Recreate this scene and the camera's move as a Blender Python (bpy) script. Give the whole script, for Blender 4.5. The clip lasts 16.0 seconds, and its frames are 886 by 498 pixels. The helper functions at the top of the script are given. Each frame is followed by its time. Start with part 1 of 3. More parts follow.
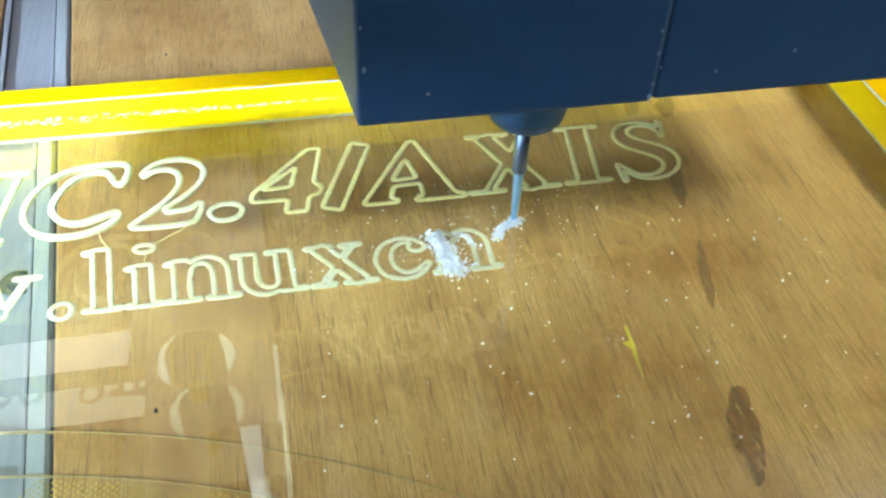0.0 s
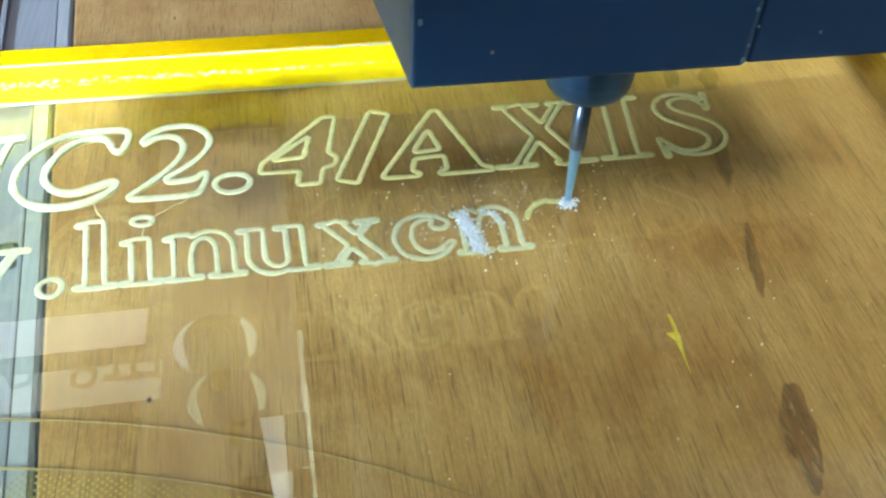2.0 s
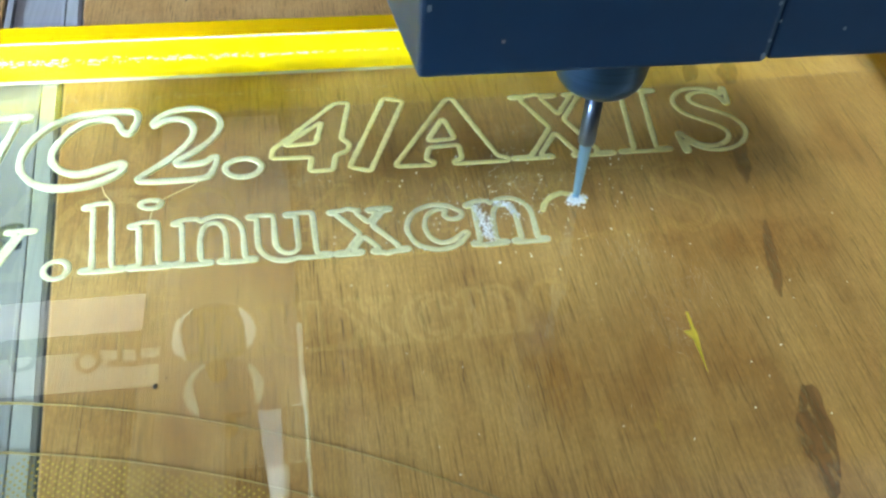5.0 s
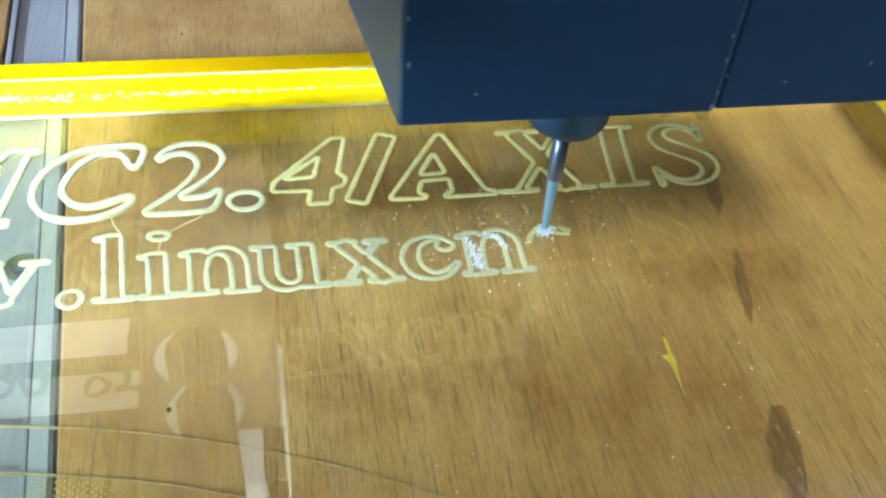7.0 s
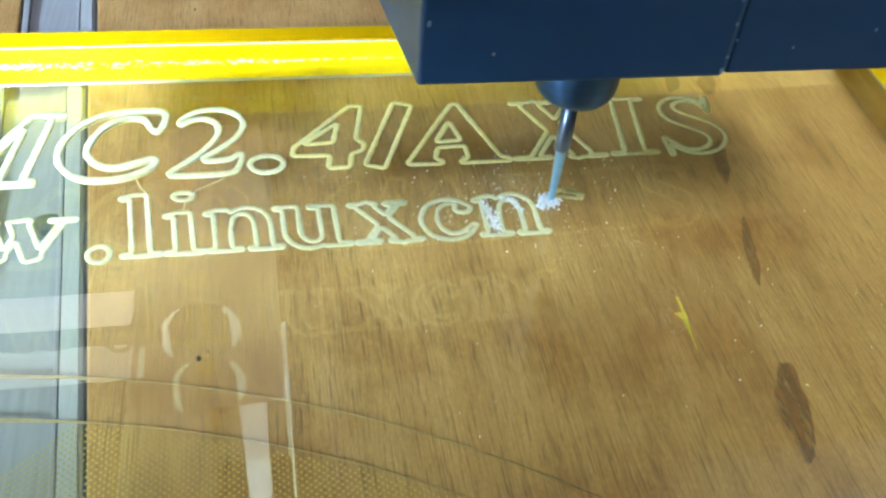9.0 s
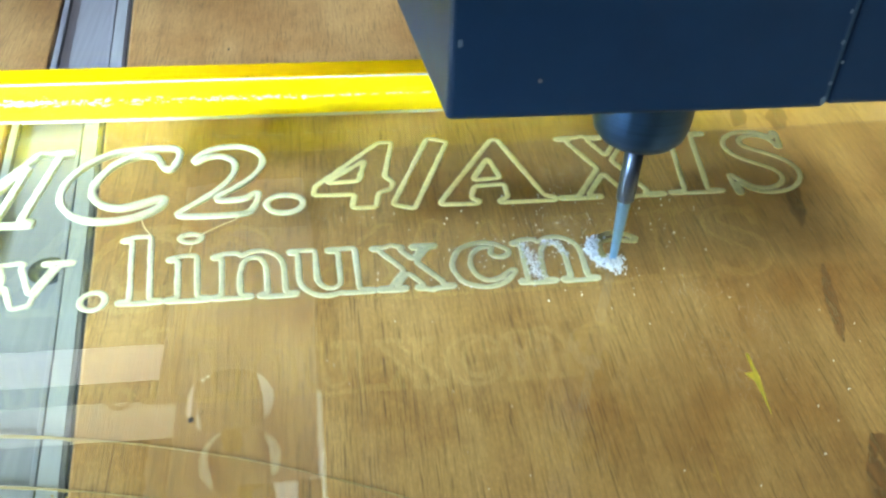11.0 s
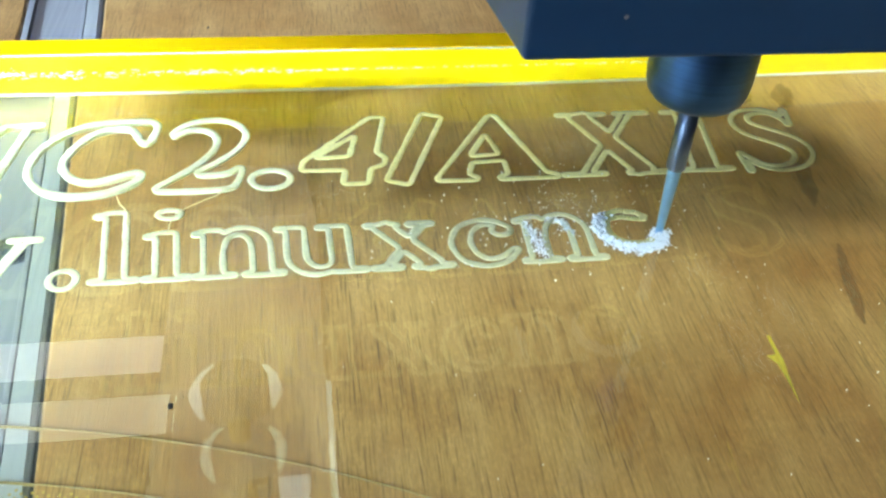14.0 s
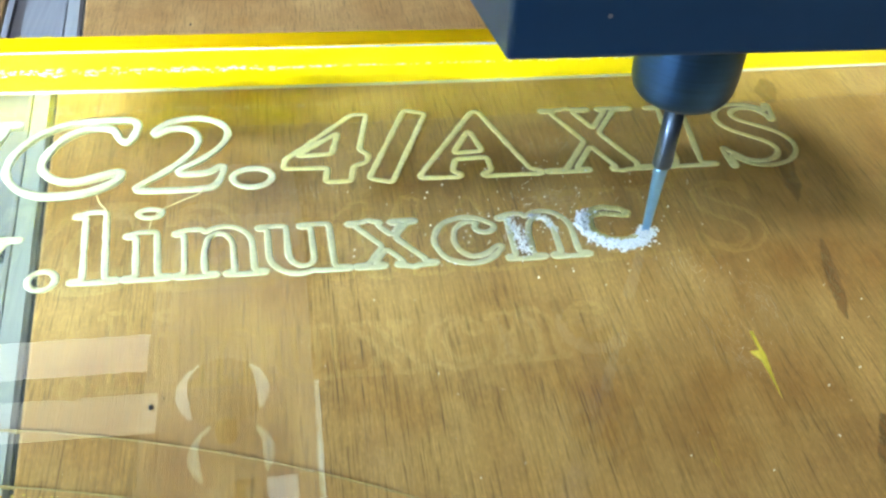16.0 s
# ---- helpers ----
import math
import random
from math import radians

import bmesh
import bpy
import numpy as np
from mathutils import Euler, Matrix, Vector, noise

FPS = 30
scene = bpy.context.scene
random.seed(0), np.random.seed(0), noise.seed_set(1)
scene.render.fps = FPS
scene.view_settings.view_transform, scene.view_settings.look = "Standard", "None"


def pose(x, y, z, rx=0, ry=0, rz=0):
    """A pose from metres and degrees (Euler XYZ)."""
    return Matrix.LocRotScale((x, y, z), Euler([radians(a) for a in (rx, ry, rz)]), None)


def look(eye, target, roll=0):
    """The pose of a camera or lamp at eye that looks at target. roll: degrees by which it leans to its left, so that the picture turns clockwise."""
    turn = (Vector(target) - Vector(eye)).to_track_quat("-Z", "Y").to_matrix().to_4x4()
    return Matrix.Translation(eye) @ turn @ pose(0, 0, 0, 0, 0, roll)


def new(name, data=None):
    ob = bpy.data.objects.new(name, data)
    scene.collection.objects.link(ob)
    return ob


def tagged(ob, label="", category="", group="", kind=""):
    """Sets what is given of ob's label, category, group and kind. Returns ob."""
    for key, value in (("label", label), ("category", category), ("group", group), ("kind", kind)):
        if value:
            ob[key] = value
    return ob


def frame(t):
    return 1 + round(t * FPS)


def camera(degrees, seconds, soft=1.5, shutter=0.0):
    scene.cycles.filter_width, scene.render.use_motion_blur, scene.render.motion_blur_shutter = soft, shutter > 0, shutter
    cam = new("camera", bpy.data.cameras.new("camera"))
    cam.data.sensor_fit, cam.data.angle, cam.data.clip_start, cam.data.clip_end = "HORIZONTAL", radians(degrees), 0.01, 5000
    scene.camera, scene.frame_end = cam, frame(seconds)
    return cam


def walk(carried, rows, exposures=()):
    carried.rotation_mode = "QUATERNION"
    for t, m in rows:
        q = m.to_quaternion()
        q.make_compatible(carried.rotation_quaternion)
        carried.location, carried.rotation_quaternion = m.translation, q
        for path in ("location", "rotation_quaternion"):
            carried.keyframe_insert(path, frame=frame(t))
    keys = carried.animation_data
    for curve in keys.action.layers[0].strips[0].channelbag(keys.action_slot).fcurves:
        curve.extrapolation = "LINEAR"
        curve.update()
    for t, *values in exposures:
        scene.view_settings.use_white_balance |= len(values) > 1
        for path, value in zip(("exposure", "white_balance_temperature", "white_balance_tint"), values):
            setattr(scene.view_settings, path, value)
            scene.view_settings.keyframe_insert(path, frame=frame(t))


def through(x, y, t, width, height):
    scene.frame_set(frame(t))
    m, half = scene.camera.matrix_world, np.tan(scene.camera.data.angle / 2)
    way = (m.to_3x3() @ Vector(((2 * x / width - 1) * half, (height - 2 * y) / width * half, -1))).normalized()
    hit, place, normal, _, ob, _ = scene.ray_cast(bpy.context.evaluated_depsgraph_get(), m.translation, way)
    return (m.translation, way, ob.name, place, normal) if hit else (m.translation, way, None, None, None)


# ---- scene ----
cam = camera(51.0, 16.0, soft=2.5, shutter=0.3)
PATH = [
    (0, (0.03638, -0.12051, 0.12006), (0.06381, 0.00132, 0.00472), 2.42),
    (0.5, (0.03694, -0.12036, 0.11558), (0.06067, 0.00286, 0.00089), 0.75),
    (1, (0.03525, -0.11663, 0.11337), (0.05761, 0.00588, -0.00234), 0.90),
    (1.5, (0.03373, -0.10973, 0.11113), (0.05690, 0.01086, -0.00643), 1.96),
    (2, (0.03707, -0.10991, 0.10896), (0.06145, 0.01037, -0.00867), 2.54),
    (2.5, (0.03598, -0.10855, 0.11052), (0.06159, 0.00958, -0.00903), 3.51),
    (3, (0.03816, -0.11086, 0.10796), (0.06303, 0.00827, -0.01075), 3.13),
    (3.2, (0.03578, -0.10984, 0.10814), (0.06055, 0.00953, -0.01034), 3.11),
    (5.3, (0.03566, -0.10726, 0.10642), (0.05957, 0.01217, -0.01218), 3.84),
    (5.5, (0.03509, -0.10698, 0.10683), (0.06017, 0.01237, -0.01160), 4.36),
    (6, (0.02862, -0.11014, 0.10955), (0.05554, 0.00967, -0.00801), 5.64),
    (6.5, (0.03098, -0.10895, 0.11092), (0.05864, 0.01104, -0.00629), 5.22),
    (7, (0.03125, -0.11248, 0.11472), (0.05986, 0.00835, -0.00139), 5.19),
    (7.5, (0.02855, -0.11823, 0.11684), (0.05790, 0.00288, 0.00121), 6.11),
    (8, (0.02724, -0.11715, 0.11572), (0.05582, 0.00264, -0.00147), 6.11),
    (8.5, (0.02512, -0.11783, 0.11491), (0.05612, 0.00286, -0.00073), 6.61),
    (9, (0.02508, -0.11923, 0.11251), (0.05549, 0.00106, -0.00371), 6.16),
    (11.3, (0.03326, -0.10693, 0.09407), (0.05263, 0.02242, -0.01453), 2.60),
    (11.5, (0.03182, -0.10719, 0.09071), (0.05141, 0.02058, -0.01970), 2.73),
    (12, (0.03103, -0.10393, 0.08827), (0.05300, 0.02152, -0.02433), 3.87),
    (12.5, (0.03027, -0.10370, 0.08809), (0.05274, 0.02213, -0.02399), 3.82),
    (13, (0.03013, -0.10243, 0.08923), (0.05376, 0.02449, -0.02136), 3.96),
    (13.5, (0.02987, -0.10265, 0.08947), (0.05320, 0.02591, -0.01929), 4.05),
    (14, (0.03047, -0.10227, 0.08898), (0.05464, 0.02670, -0.01911), 3.98),
    (14.5, (0.03019, -0.10260, 0.08895), (0.05466, 0.02642, -0.01901), 4.13),
    (15, (0.03013, -0.10196, 0.08893), (0.05551, 0.02670, -0.01924), 4.16),
    (15.5, (0.03023, -0.10180, 0.08866), (0.05601, 0.02667, -0.01965), 4.25),
    (16, (0.03149, -0.10175, 0.08900), (0.05757, 0.02634, -0.01968), 4.16),
]
BASE = -0.06
EXPOSURE = [(0.0, BASE), (1.0, BASE - 0.08), (2.0, BASE - 0.24), (3.0, BASE - 0.24), (5.3, BASE - 0.30), (6.5, BASE - 0.22), (9.0, BASE - 0.16), (11.3, BASE - 0.10), (13.0, BASE - 0.06), (16.0, BASE)]
walk(cam, [(t, look(eye, target, roll)) for t, eye, target, roll in PATH], EXPOSURE)

# ---- light ----
CM = 0.01
world = bpy.data.worlds.new("room_air")
scene.world = world
world.use_nodes = True
world.node_tree.nodes["Background"].inputs[0].default_value = (0.62, 0.80, 1.0, 1)
world.node_tree.nodes["Background"].inputs[1].default_value = 0.25


def area(name, at, to, size, watts, colour):
    d = bpy.data.lights.new(name, "AREA")
    d.shape, d.size, d.size_y, d.energy, d.color = "RECTANGLE", size[0], size[1], watts, colour
    ob = new(name, d)
    ob.matrix_world = look(at, to)
    return ob


# Added narrow spot that whitens the left-hand letters; no window stands there.
area("left_fill_spot", (-0.60, -0.35, 0.24), (-0.115, 0.012, 0), (0.13, 0.10), 0.95, (0.58, 0.80, 1.0)).data.spread = radians(18)
# Added fill for the head's left face; no such source is known.
area("left_fill", (-0.70, -0.25, 0.30), (0.0, 0.0, 0.03), (0.3, 0.3), 0.45, (0.50, 0.76, 1.0))
# Added fill for the faces towards the camera; no door is known there.
area("front_fill", (-0.35, -1.05, 0.42), (0.08, 0.05, 0.02), (0.5, 0.3), 0.7, (0.62, 0.80, 1.0))
# the bench lamp: the head's soft shadow falls away from it across the letters
area("bench_lamp", (0.46, -0.30, 0.52), (0.22, 0.05, 0.0), (0.08, 0.08), 0.40, (0.83, 0.97, 0.98)).data.spread = radians(44)


# ---- materials ----
def material(name):
    m = bpy.data.materials.new(name)
    m.use_nodes = True
    nt = m.node_tree
    return m, nt, nt.nodes["Principled BSDF"]


def node(nt, kind, **values):
    n = nt.nodes.new(kind)
    for key, value in values.items():
        n.inputs[key].default_value = value
    return n


def coords(nt, scale=(1, 1, 1), turn=0.0):
    c = nt.nodes.new("ShaderNodeTexCoord")
    m = nt.nodes.new("ShaderNodeMapping")
    m.inputs["Scale"].default_value = scale
    m.inputs["Rotation"].default_value = (0, 0, radians(turn))
    nt.links.new(c.outputs["Object"], m.inputs["Vector"])
    return m.outputs["Vector"]


def ramp(nt, source, stops):
    r = nt.nodes.new("ShaderNodeValToRGB")
    while len(r.color_ramp.elements) < len(stops):
        r.color_ramp.elements.new(0.5)
    for e, (at, colour) in zip(r.color_ramp.elements, stops):
        e.position = at
        e.color = (*colour, 1) if len(colour) == 3 else colour
    nt.links.new(source, r.inputs["Fac"])
    return r.outputs["Color"]


def noise_tex(nt, vec, scale, detail=4.0, rough=0.55):
    n = node(nt, "ShaderNodeTexNoise", Scale=scale, Detail=detail, Roughness=rough)
    nt.links.new(vec, n.inputs["Vector"])
    return n.outputs["Fac"]


def mix(nt, kind, fac, a, b):
    m = nt.nodes.new("ShaderNodeMix")
    m.data_type, m.blend_type = "RGBA", kind
    for value, slot in ((fac, 0), (a, 6), (b, 7)):
        if hasattr(value, "is_linked"):
            nt.links.new(value, m.inputs[slot])
        else:
            m.inputs[slot].default_value = value
    return m.outputs[2]


def bump(nt, bsdf, height, strength, distance):
    b = nt.nodes.new("ShaderNodeBump")
    b.inputs["Strength"].default_value, b.inputs["Distance"].default_value = strength, distance
    nt.links.new(height, b.inputs["Height"])
    nt.links.new(b.outputs["Normal"], bsdf.inputs["Normal"])


def duller(m, level):
    m.node_tree.nodes["Principled BSDF"].inputs["Specular IOR Level"].default_value = level
    return m


def wood_material():
    """Varnished orange-brown plywood, grain along y, open dark pores, a few worn pale patches."""
    m, nt, b = material("varnished_wood")
    v = coords(nt, (1, 1, 1), 5.0)
    broad = noise_tex(nt, coords(nt, (130, 20, 20), -5.0), 1.0, 5)
    fine = noise_tex(nt, coords(nt, (3600, 150, 300), -5.0), 1.0, 5, 0.6)
    pores = noise_tex(nt, coords(nt, (5200, 130, 300), -5.5), 1.0, 1.0, 0.5)
    lines = noise_tex(nt, coords(nt, (2600, 34, 100), -5.0), 1.0, 3.0, 0.7)
    flecks = noise_tex(nt, coords(nt, (2300, 1200, 300), -5.0), 1.0, 3.0, 0.7)
    patch = noise_tex(nt, coords(nt, (160, 45, 20), -5.0), 1.0, 3)
    blot = noise_tex(nt, v, 38.0, 6, 0.65)
    base = ramp(nt, broad, [(0.25, (0.240, 0.124, 0.045)), (0.5, (0.312, 0.174, 0.065)), (0.75, (0.372, 0.220, 0.090))])
    grain = ramp(nt, fine, [(0.3, (0.87, 0.85, 0.82)), (0.7, (1.08, 1.08, 1.08))])
    col = mix(nt, "MULTIPLY", 1.0, base, grain)
    stain = ramp(nt, blot, [(0.32, (0.70, 0.57, 0.42)), (0.52, (1, 1, 1)), (0.75, (1.22, 1.24, 1.25))])
    col = mix(nt, "MULTIPLY", 0.9, col, stain)
    pore = ramp(nt, pores, [(0.60, (1, 1, 1)), (0.655, (0.20, 0.16, 0.13))])
    density = ramp(nt, patch, [(0.35, (0.3, 0.3, 0.3)), (0.62, (0.75, 0.75, 0.75))])
    col = mix(nt, "MULTIPLY", density, col, pore)
    col = mix(nt, "MULTIPLY", 0.75, col, ramp(nt, lines, [(0.30, (0.62, 0.58, 0.54)), (0.46, (1, 1, 1)), (0.72, (1.16, 1.15, 1.12))]))
    col = mix(nt, "MULTIPLY", 0.7, col, ramp(nt, flecks, [(0.40, (0.84, 0.82, 0.80)), (0.55, (1, 1, 1)), (0.70, (1.30, 1.28, 1.22))]))
    nt.links.new(col, b.inputs["Base Color"])
    b.inputs["Roughness"].default_value = 0.42
    b.inputs["Specular IOR Level"].default_value = 0.35
    bump(nt, b, fine, 0.25, 0.0004)
    return m


def plain(name, colour, rough, metal=0.0, grain=0.0, scale=400.0, stretch=(1, 1, 1), relief=0.0, tint=(0.75, 1.2)):
    m, nt, b = material(name)
    b.inputs["Base Color"].default_value = (*colour, 1)
    b.inputs["Roughness"].default_value = rough
    b.inputs["Metallic"].default_value = metal
    if grain:
        n = noise_tex(nt, coords(nt, stretch), scale, 6, 0.6)
        f = ramp(nt, n, [(0.3, (tint[0],) * 3), (0.7, (tint[1],) * 3)])
        nt.links.new(mix(nt, "MULTIPLY", grain, (*colour, 1), f), b.inputs["Base Color"])
        if relief:
            bump(nt, b, n, relief, 0.0003)
    return m


def clear_acrylic():
    m, nt, b = material("clear_acrylic")
    b.inputs["Base Color"].default_value = (0.94, 0.98, 0.85, 1)
    b.inputs["Roughness"].default_value = 0.0
    b.inputs["IOR"].default_value = 1.49
    b.inputs["Transmission Weight"].default_value = 1.0
    b.inputs["Specular IOR Level"].default_value = 1.0
    return m


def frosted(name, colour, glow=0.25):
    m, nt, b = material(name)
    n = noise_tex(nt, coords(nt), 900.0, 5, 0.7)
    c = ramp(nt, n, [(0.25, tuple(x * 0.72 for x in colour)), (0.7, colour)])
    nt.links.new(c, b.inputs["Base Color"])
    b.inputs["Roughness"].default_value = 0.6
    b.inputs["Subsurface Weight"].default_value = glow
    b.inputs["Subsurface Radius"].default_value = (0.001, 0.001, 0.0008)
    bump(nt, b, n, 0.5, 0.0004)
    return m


WOOD = wood_material()
CLEAR = clear_acrylic()
YELLOW = duller(plain("yellow_plastic", (0.84, 0.57, 0.0), 0.4, grain=0.4, scale=250.0, tint=(0.85, 1.1)), 0.12)
AMBER_STRIP = duller(plain("amber_yellow_plastic", (0.86, 0.46, 0.0), 0.4, grain=0.4, scale=250.0, tint=(0.85, 1.1)), 0.12)
# Pale colour for the glint along the sheet's sawn arrises.
EDGE_GLINT = plain("edge_glint", (0.62, 0.60, 0.58), 0.25, grain=0.3, scale=800)
# One cut, two colours: strong light painted whiter, glow of yellow strips painted in.
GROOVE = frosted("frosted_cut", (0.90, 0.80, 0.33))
LIT_GROOVE = frosted("frosted_cut_lit", (0.88, 0.84, 0.49))
SWARF = plain("white_swarf", (0.93, 0.95, 0.96), 0.5, grain=0.3, scale=2000)
NAVY = duller(plain("navy_painted_steel", (0.010, 0.052, 0.138), 0.55, grain=0.35, scale=160.0, relief=0.08), 0.45)
NAVY_EDGE = plain("scuffed_paint", (0.04, 0.10, 0.18), 0.5, grain=0.6, scale=900.0, tint=(0.4, 1.3))
WORN_PAINT = plain("worn_paint", (0.16, 0.24, 0.34), 0.6, grain=0.4, scale=900.0)
STEEL = plain("brushed_steel", (0.42, 0.45, 0.50), 0.24, 1.0, grain=0.5, scale=60.0, stretch=(1, 1, 40))
# Blue-black steel, coloured bluer for the cool light the nut catches.
DARKSTEEL = plain("blue_tinted_steel", (0.045, 0.105, 0.24), 0.38, 1.0, grain=0.6, scale=50.0, stretch=(1, 1, 40))
# The small lamp's blue light is put into this metal's colour.
CARBIDE = plain("ground_carbide", (0.30, 0.56, 0.82), 0.32, 0.75, grain=0.4, scale=600.0)
SHANK = plain("dark_tool_steel", (0.17, 0.22, 0.31), 0.28, 0.9, grain=0.4, scale=60.0, stretch=(1, 1, 40))
ALU = plain("anodised_aluminium", (0.30, 0.30, 0.33), 0.42, 0.6, grain=0.5, scale=40.0, stretch=(30, 1, 1), relief=0.1)
# Lighter copy of the track's aluminium; the lip's reflection is in its colour.
ALU_SHEEN = plain("sheen_aluminium", (0.42, 0.43, 0.45), 0.35, 0.6, grain=0.4, scale=40.0, stretch=(30, 1, 1))
RUBBER = plain("matt_black", (0.02, 0.02, 0.02), 0.8, grain=0.3)
WALLPAINT = plain("grey_wall_paint", (0.26, 0.25, 0.23), 0.8, grain=0.25, scale=6.0)


def milky(name, colour, through):
    """A milky plastic plate that lets part of the light falling on it through."""
    m = plain(name, colour, 0.5, grain=0.4, scale=80.0)
    nt = m.node_tree
    veil, both_ways = nt.nodes.new("ShaderNodeBsdfTranslucent"), nt.nodes.new("ShaderNodeMixShader")
    veil.inputs["Color"].default_value = (*colour, 1)
    both_ways.inputs[0].default_value = through
    nt.links.new(nt.nodes["Principled BSDF"].outputs[0], both_ways.inputs[1])
    nt.links.new(veil.outputs[0], both_ways.inputs[2])
    nt.links.new(both_ways.outputs[0], nt.nodes["Material Output"].inputs["Surface"])
    return m


# Milkiness is added so the lilac plate mirrors brighter in the sheet.
LILAC = milky("brightened_lilac", (0.74, 0.76, 1.0), 0.85)
DARK_STAIN = plain("dark_oil_stain", (0.19, 0.088, 0.030), 0.45, grain=0.8, scale=300.0, stretch=(3, 0.4, 1), tint=(0.5, 1.4))
stain_nodes = DARK_STAIN.node_tree
soak = ramp(stain_nodes, noise_tex(stain_nodes, coords(stain_nodes, (900, 260, 300), -5.0), 1.0, 5, 0.65), [(0.27, (0.0, 0.0, 0.0)), (0.52, (0.86, 0.86, 0.86))])
stain_nodes.links.new(soak, stain_nodes.nodes["Principled BSDF"].inputs["Alpha"])
LED, led_nodes, led_bsdf = material("blue_white_led")
led_bsdf.inputs["Emission Color"].default_value = (0.45, 0.72, 1.0, 1)
led_bsdf.inputs["Emission Strength"].default_value = 1300.0
LAMP, lamp_nodes, lamp_bsdf = material("lit_diffuser")
lamp_bsdf.inputs["Base Color"].default_value = (0.8, 0.8, 0.8, 1)
lamp_bsdf.inputs["Emission Color"].default_value = (0.82, 0.92, 1.0, 1)
lamp_bsdf.inputs["Emission Strength"].default_value = 5.6
glow = noise_tex(lamp_nodes, coords(lamp_nodes), 1.6, 1.0)
lamp_nodes.links.new(ramp(lamp_nodes, glow, [(0.3, (0.36, 0.47, 0.60)), (0.65, (0.76, 0.90, 1.0))]), lamp_bsdf.inputs["Emission Color"])
# Added dim glow for one mirrored patch; no such lamp is known.
DIM_GLOW, dim_nodes, dim_bsdf = material("dim_added_glow")
dim_bsdf.inputs["Emission Color"].default_value = (0.94, 0.90, 1.0, 1)
dim_bsdf.inputs["Emission Strength"].default_value = 3.8
# A brass screw head's colour, made milky so its mirror image shows.
MILKY_BRASS = milky("milky_brass_tone", (0.95, 0.66, 0.14), 0.6)


# ---- building helpers ----
def part(name, bm, mat, parent=None, label="", smooth=False):
    me = bpy.data.meshes.new(name)
    bm.normal_update()
    bm.to_mesh(me)
    bm.free()
    me.materials.append(mat)
    if smooth:
        for p in me.polygons:
            p.use_smooth = True
    ob = new(name, me)
    if parent is not None:
        ob.parent = parent
    if label:
        ob["label"] = label
    return ob


def add_block(bm, x0, y0, z0, x1, y1, z1, bevel=0.0, seg=2):
    """A block between two corners, in centimetres."""
    made = bmesh.ops.create_cube(bm, size=1.0)["verts"]
    m = Matrix.Translation(Vector(((x0 + x1) / 2, (y0 + y1) / 2, (z0 + z1) / 2)) * CM) @ Matrix.Diagonal(((x1 - x0) * CM, (y1 - y0) * CM, (z1 - z0) * CM, 1))
    bmesh.ops.transform(bm, matrix=m, verts=made)
    if bevel:
        edges = list({e for v in made for e in v.link_edges})
        bmesh.ops.bevel(bm, geom=edges, offset=bevel * CM, segments=seg, affect="EDGES", profile=0.5)
    return bm


def block(*args, **kw):
    return add_block(bmesh.new(), *args, **kw)


def lathe(profile, n=64, cx=0.0, cy=0.0):
    """A turned body from (radius, height) pairs in centimetres."""
    bm = bmesh.new()
    rings = []
    for r, z in profile:
        if r < 1e-6:
            rings.append([bm.verts.new((cx * CM, cy * CM, z * CM))])
        else:
            rings.append([bm.verts.new(((cx + r * math.cos(2 * math.pi * k / n)) * CM, (cy + r * math.sin(2 * math.pi * k / n)) * CM, z * CM)) for k in range(n)])
    for a, b in zip(rings, rings[1:]):
        for k in range(n):
            va, vb = a[k % len(a)], b[k % len(b)]
            wa, wb = a[(k + 1) % len(a)], b[(k + 1) % len(b)]
            face = list(dict.fromkeys((va, wa, wb, vb)))
            if len(face) > 2:
                bm.faces.new(face)
    bmesh.ops.recalc_face_normals(bm, faces=bm.faces)
    return bm


def empty(name, at=(0, 0, 0)):
    ob = new(name)
    ob.location = at
    return ob


# ---- the room and the bench ----
DEPTH = 2.05
SKEW = 0.0853


def skewed(bm):
    """The bench lies turned by about five degrees to the work."""
    bmesh.ops.transform(bm, matrix=Matrix.Rotation(math.atan(SKEW), 4, "Z"), verts=bm.verts)
    return bm


WOODTOP = -DEPTH - 0.03
room = [("wall_north", (-250, 300, -90, 250, 308, 190)), ("wall_south", (-250, -258, -90, 250, -250, 190)),
        ("wall_west", (-258, -250, -90, -250, 300, 190)), ("wall_east", (250, -250, -90, 258, 300, 190)),
        ("floor", (-250, -250, -98, 250, 300, -90)), ("ceiling", (-250, -250, 190, 250, 300, 198))]
for name, dims in room:
    tagged(part(name, block(*dims), WALLPAINT), "plain painted " + name.split("_")[0] + " of the workshop", name.split("_")[0], kind="structure")

# Panels sit where the sheet mirrors brightness; the dim one is added.
for x0, x1, mat, words in ((-170, -112, LAMP, "bright cool white"), (-110, -37, DIM_GLOW, "dim added"), (-35, 20, LAMP, "bright cool white")):
    tagged(part("ceiling_light", block(x0, 88, 184, x1, 195, 187), mat), words + " ceiling light panel", "ceiling light", group="ceiling light panels")

# the board's edge runs through x = -0.78 at y = 0; in the bench's own turned frame that is EDGE
EDGE = -0.777
bench = tagged(empty("workbench"), "varnished plywood machine bed with worn grain and dark stains", "workbench")
part("bed_board", skewed(block(EDGE, -45, WOODTOP - 2.5, 55, 50, WOODTOP, bevel=0.05)), WOOD, bench)
part("side_board", skewed(block(-45, -45, WOODTOP - 2.5, EDGE - 1.96, 50, WOODTOP - 0.02, bevel=0.05)), WOOD, bench)
